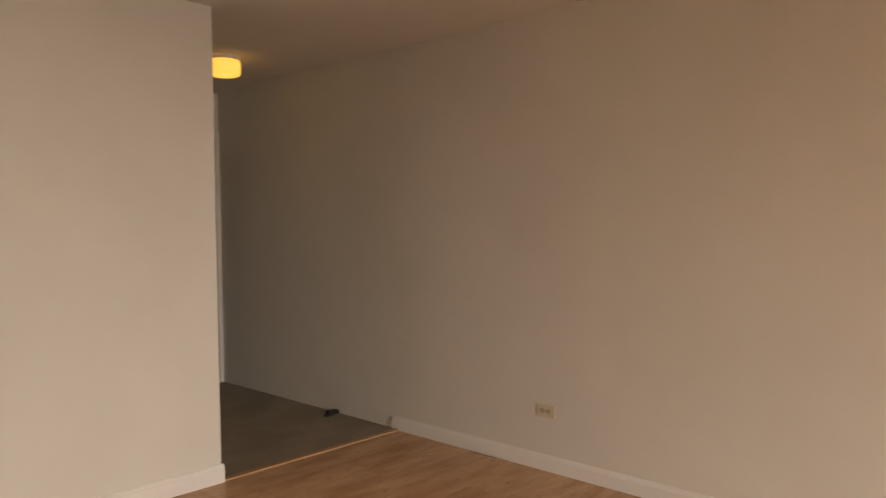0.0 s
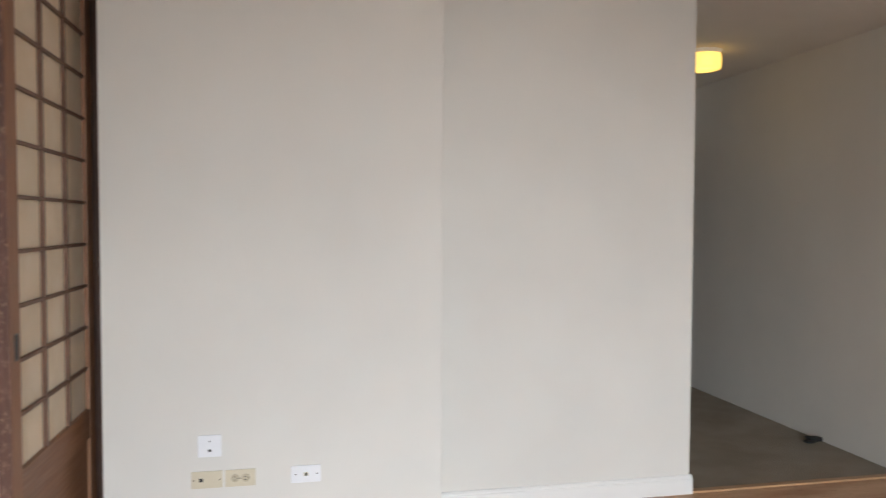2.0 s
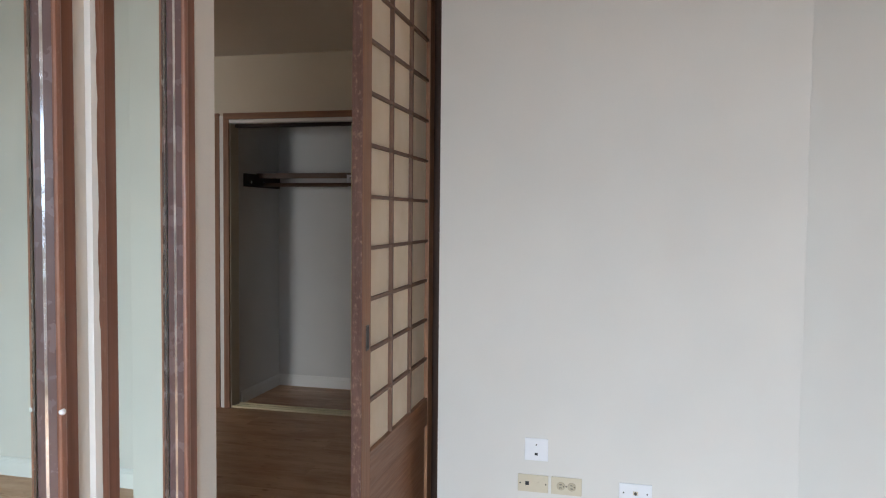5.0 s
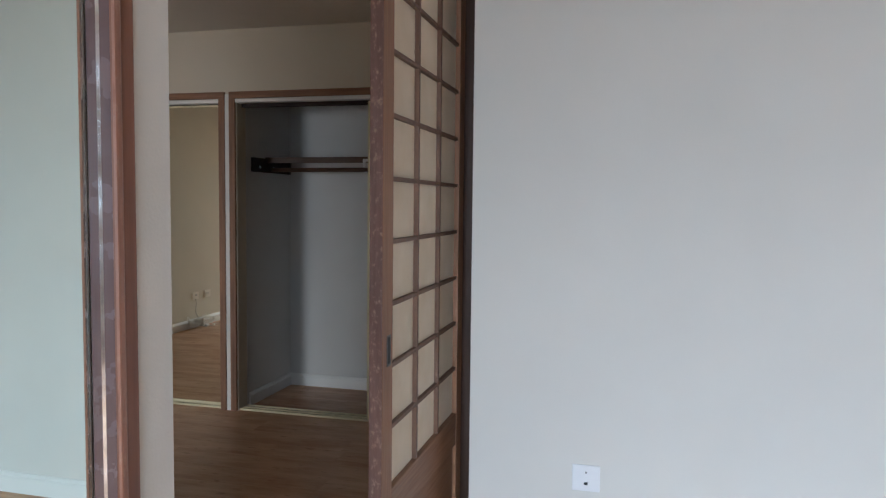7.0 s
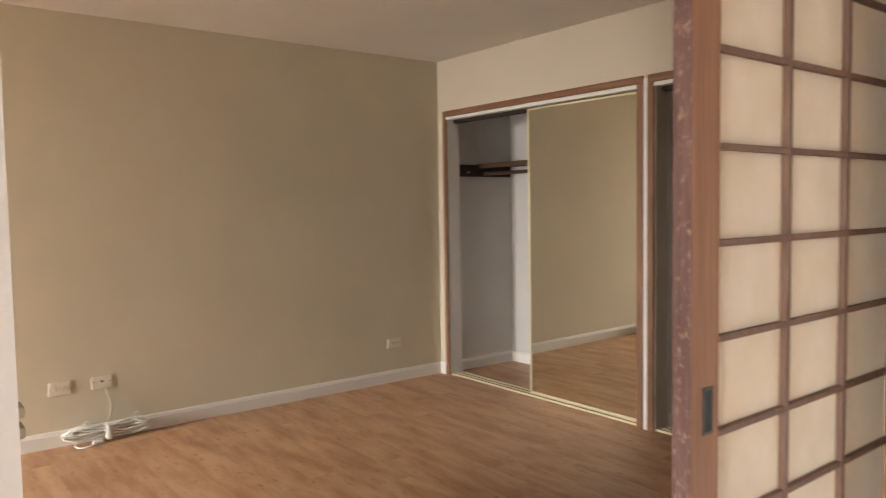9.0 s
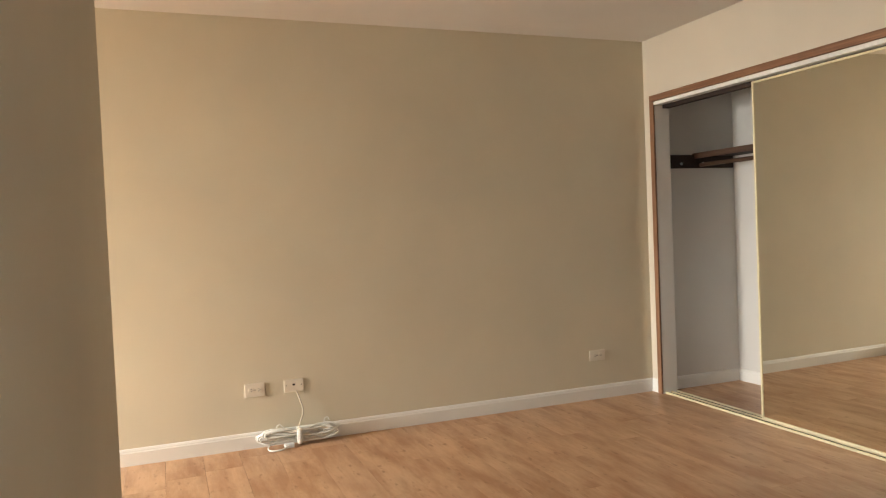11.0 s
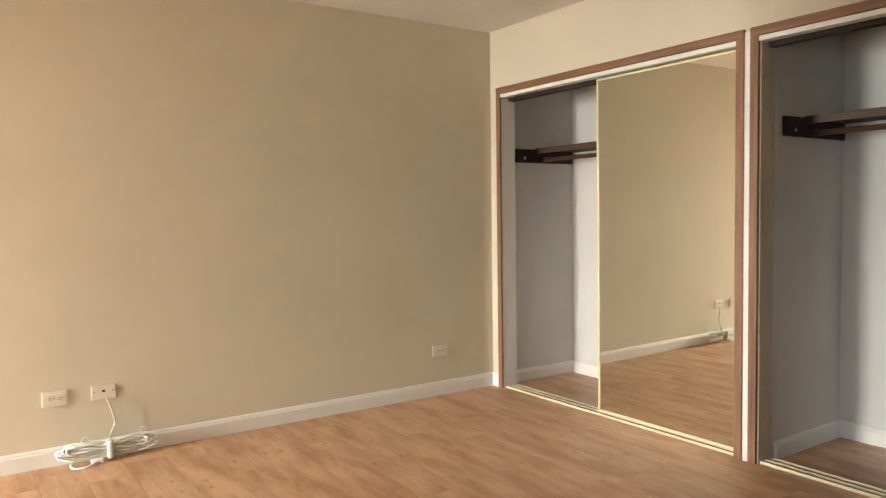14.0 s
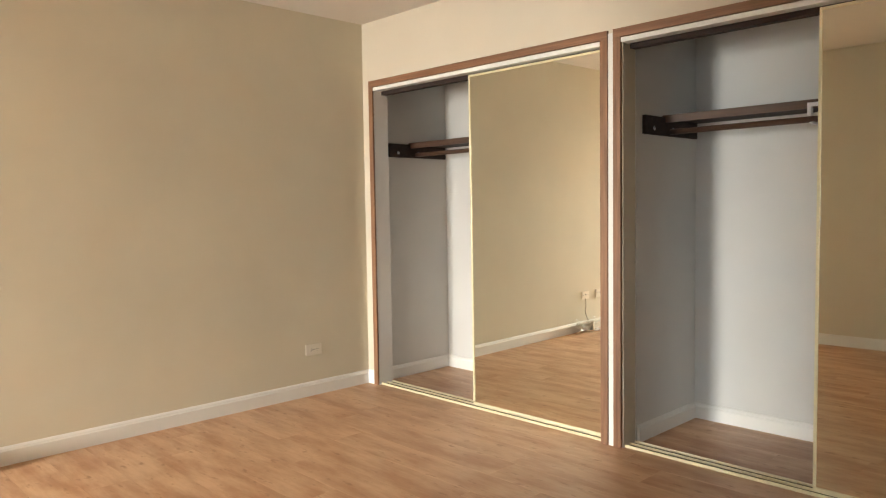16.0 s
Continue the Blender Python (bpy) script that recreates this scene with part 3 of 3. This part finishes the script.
# ---- cable bundle ----
cord = empty("cable_bundle", (BEDX + 0.05, 4.78, 0), "coiled white cable bundle tied on the floor", "cable")
rng = random.Random(4)
for k in range(13):
    pts = []
    half, hh = rng.uniform(0.16, 0.225), rng.uniform(0.026, 0.05)
    oy, oz, ox = rng.uniform(-0.02, 0.02), rng.uniform(0.055, 0.085), rng.uniform(-0.015, 0.03)
    for j in range(13):
        a = j / 12 * math.tau
        pinch = 0.35 + 0.65 * abs(math.cos(a))
        pts.append((BEDX + 0.055 + ox + 0.012 * math.sin(3 * a + k), 4.775 + oy + half * math.cos(a), max(0.006, oz + hh * math.sin(a) * pinch + 0.006 * rng.uniform(-1, 1))))
    tube(pts, 0.0044, "cable_coil", CABLE, cord, 2)
tube([(BEDX + 0.01, 4.785, 0.30), (BEDX + 0.028, 4.80, 0.25), (BEDX + 0.03, 4.815, 0.18), (BEDX + 0.04, 4.79, 0.11), (BEDX + 0.055, 4.775, 0.06)], 0.0042, "hanging_cord", CORD, cord, 2)
tube([(BEDX + 0.05, 4.63, 0.03), (BEDX + 0.11, 4.60, 0.008), (BEDX + 0.14, 4.66, 0.006), (BEDX + 0.10, 4.72, 0.012)], 0.0044, "loose_loop", CABLE, cord, 2)
tube([(BEDX + 0.035, 4.66, 0.06), (BEDX + 0.03, 4.67, 0.12), (BEDX + 0.032, 4.70, 0.10)], 0.003, "loose_end", CABLE, cord, 2)
tube([(BEDX + 0.035, 4.93, 0.06), (BEDX + 0.03, 4.95, 0.13), (BEDX + 0.032, 4.965, 0.11)], 0.003, "loose_end", CABLE, cord, 2)
bm = bmesh.new()
box(bm, BEDX + 0.025, BEDX + 0.105, 4.765, 4.795, 0.012, 0.10, 0.012)
part("tie", bm, TAPE, cord, "pale plastic tie")
block("plug", WHITE, cord, BEDX + 0.075, BEDX + 0.11, 4.69, 4.745, 0.0, 0.024, bevel=0.005)

# ---- ceiling lamps ----
def drum_lamp(x, y, r, glow, label, low=2.318):
    lamp = empty("ceiling_lamp", (x, y, H), label, "ceiling lamp", "drum ceiling lamps")
    bm = bmesh.new()
    cyl(bm, pose(x, y, H - 0.012), r * 0.9, r * 1.05, 0.024, 40)
    part("ceiling_plate", bm, TRIM, lamp)
    bm = bmesh.new()
    rings = []
    for q, z in ((0.85, 2.42), (0.96, 2.415), (1.0, 2.40), (1.0, low + 0.022), (0.94, low + 0.007), (0.76, low)):
        rings.append([bm.verts.new((x + r * q * math.cos(a * math.tau / 40), y + r * q * math.sin(a * math.tau / 40), z)) for a in range(40)])
    for u, w in zip(rings, rings[1:]):
        for k in range(40):
            bm.faces.new((u[k], u[(k + 1) % 40], w[(k + 1) % 40], w[k]))
    bm.faces.new(rings[-1])
    bmesh.ops.recalc_face_normals(bm, faces=bm.faces)
    part("shade", bm, glow, lamp, smooth=True)


drum_lamp(2.55, 6.78, 0.106, GLOW, "lit amber glass drum lamp on the hall ceiling")

# ---- black lump on the carpet ----
stop = empty("door_stop", (3.165, 6.44, 0), "small black rubber door stop on the carpet", "door stop")
bm = bmesh.new()
box(bm, 3.10, 3.185, 6.42, 6.47, 0.004, 0.030, 0.008)
box(bm, 3.06, 3.12, 6.40, 6.44, 0.004, 0.018, 0.006)
part("wedge", bm, BLACK, stop)
bm = bmesh.new()
cyl(bm, pose(3.15, 6.49, 0.016, 70, 20), 0.009, 0.006, 0.07, 12)
part("stub", bm, BLACK, stop)

# ---- laminate boards ----
PW, PL = 0.192, 1.21
bm = bmesh.new()
box(bm, 0, PL - 0.0012, 0, PW - 0.0012, -0.008, 0.0)
for f in list(bm.faces):
    if f.normal.z < -0.5:
        bm.faces.remove(f)
mesh_full = bpy.data.meshes.new("board")
bm.to_mesh(mesh_full)
bm.free()
mesh_full.materials.append(FLOOR)
cut = {}


def board(x0, x1, y0, y1):
    if x1 - x0 < 0.03 or y1 - y0 < 0.02:
        return
    key = (round(x1 - x0, 3), round(y1 - y0, 3))
    if key == (round(PL, 3), round(PW, 3)):
        me = mesh_full
    else:
        if key not in cut:
            b = bmesh.new()
            box(b, 0, key[0] - 0.0012, 0, key[1] - 0.0012, -0.008, 0.0)
            me = bpy.data.meshes.new("board")
            b.to_mesh(me)
            b.free()
            me.materials.append(FLOOR)
            cut[key] = me
        me = cut[key]
    ob = new("board", me)
    ob.parent = floor
    ob.location = (x0, y0, 0)


def lay(x0, x1, y0, y1, seed):
    r = random.Random(seed)
    y = y0
    while y < y1 - 0.02:
        x = x0 - r.uniform(0.1, PL - 0.1)
        while x < x1:
            board(max(x, x0), min(x + PL, x1), y, min(y + PW, y1))
            x += PL
        y += PW


lay(WEST, EAST, SOUTH, 3.66, 2)
lay(WEST, EAST, 3.66, W2 - 0.006, 3)
lay(BEDX, BEAST, BEDS, CLB, 5)
lay(BEDX, ALC, FACADE, BEDS, 7)
lay(BEAST, WEST, JAMB, W1, 6)
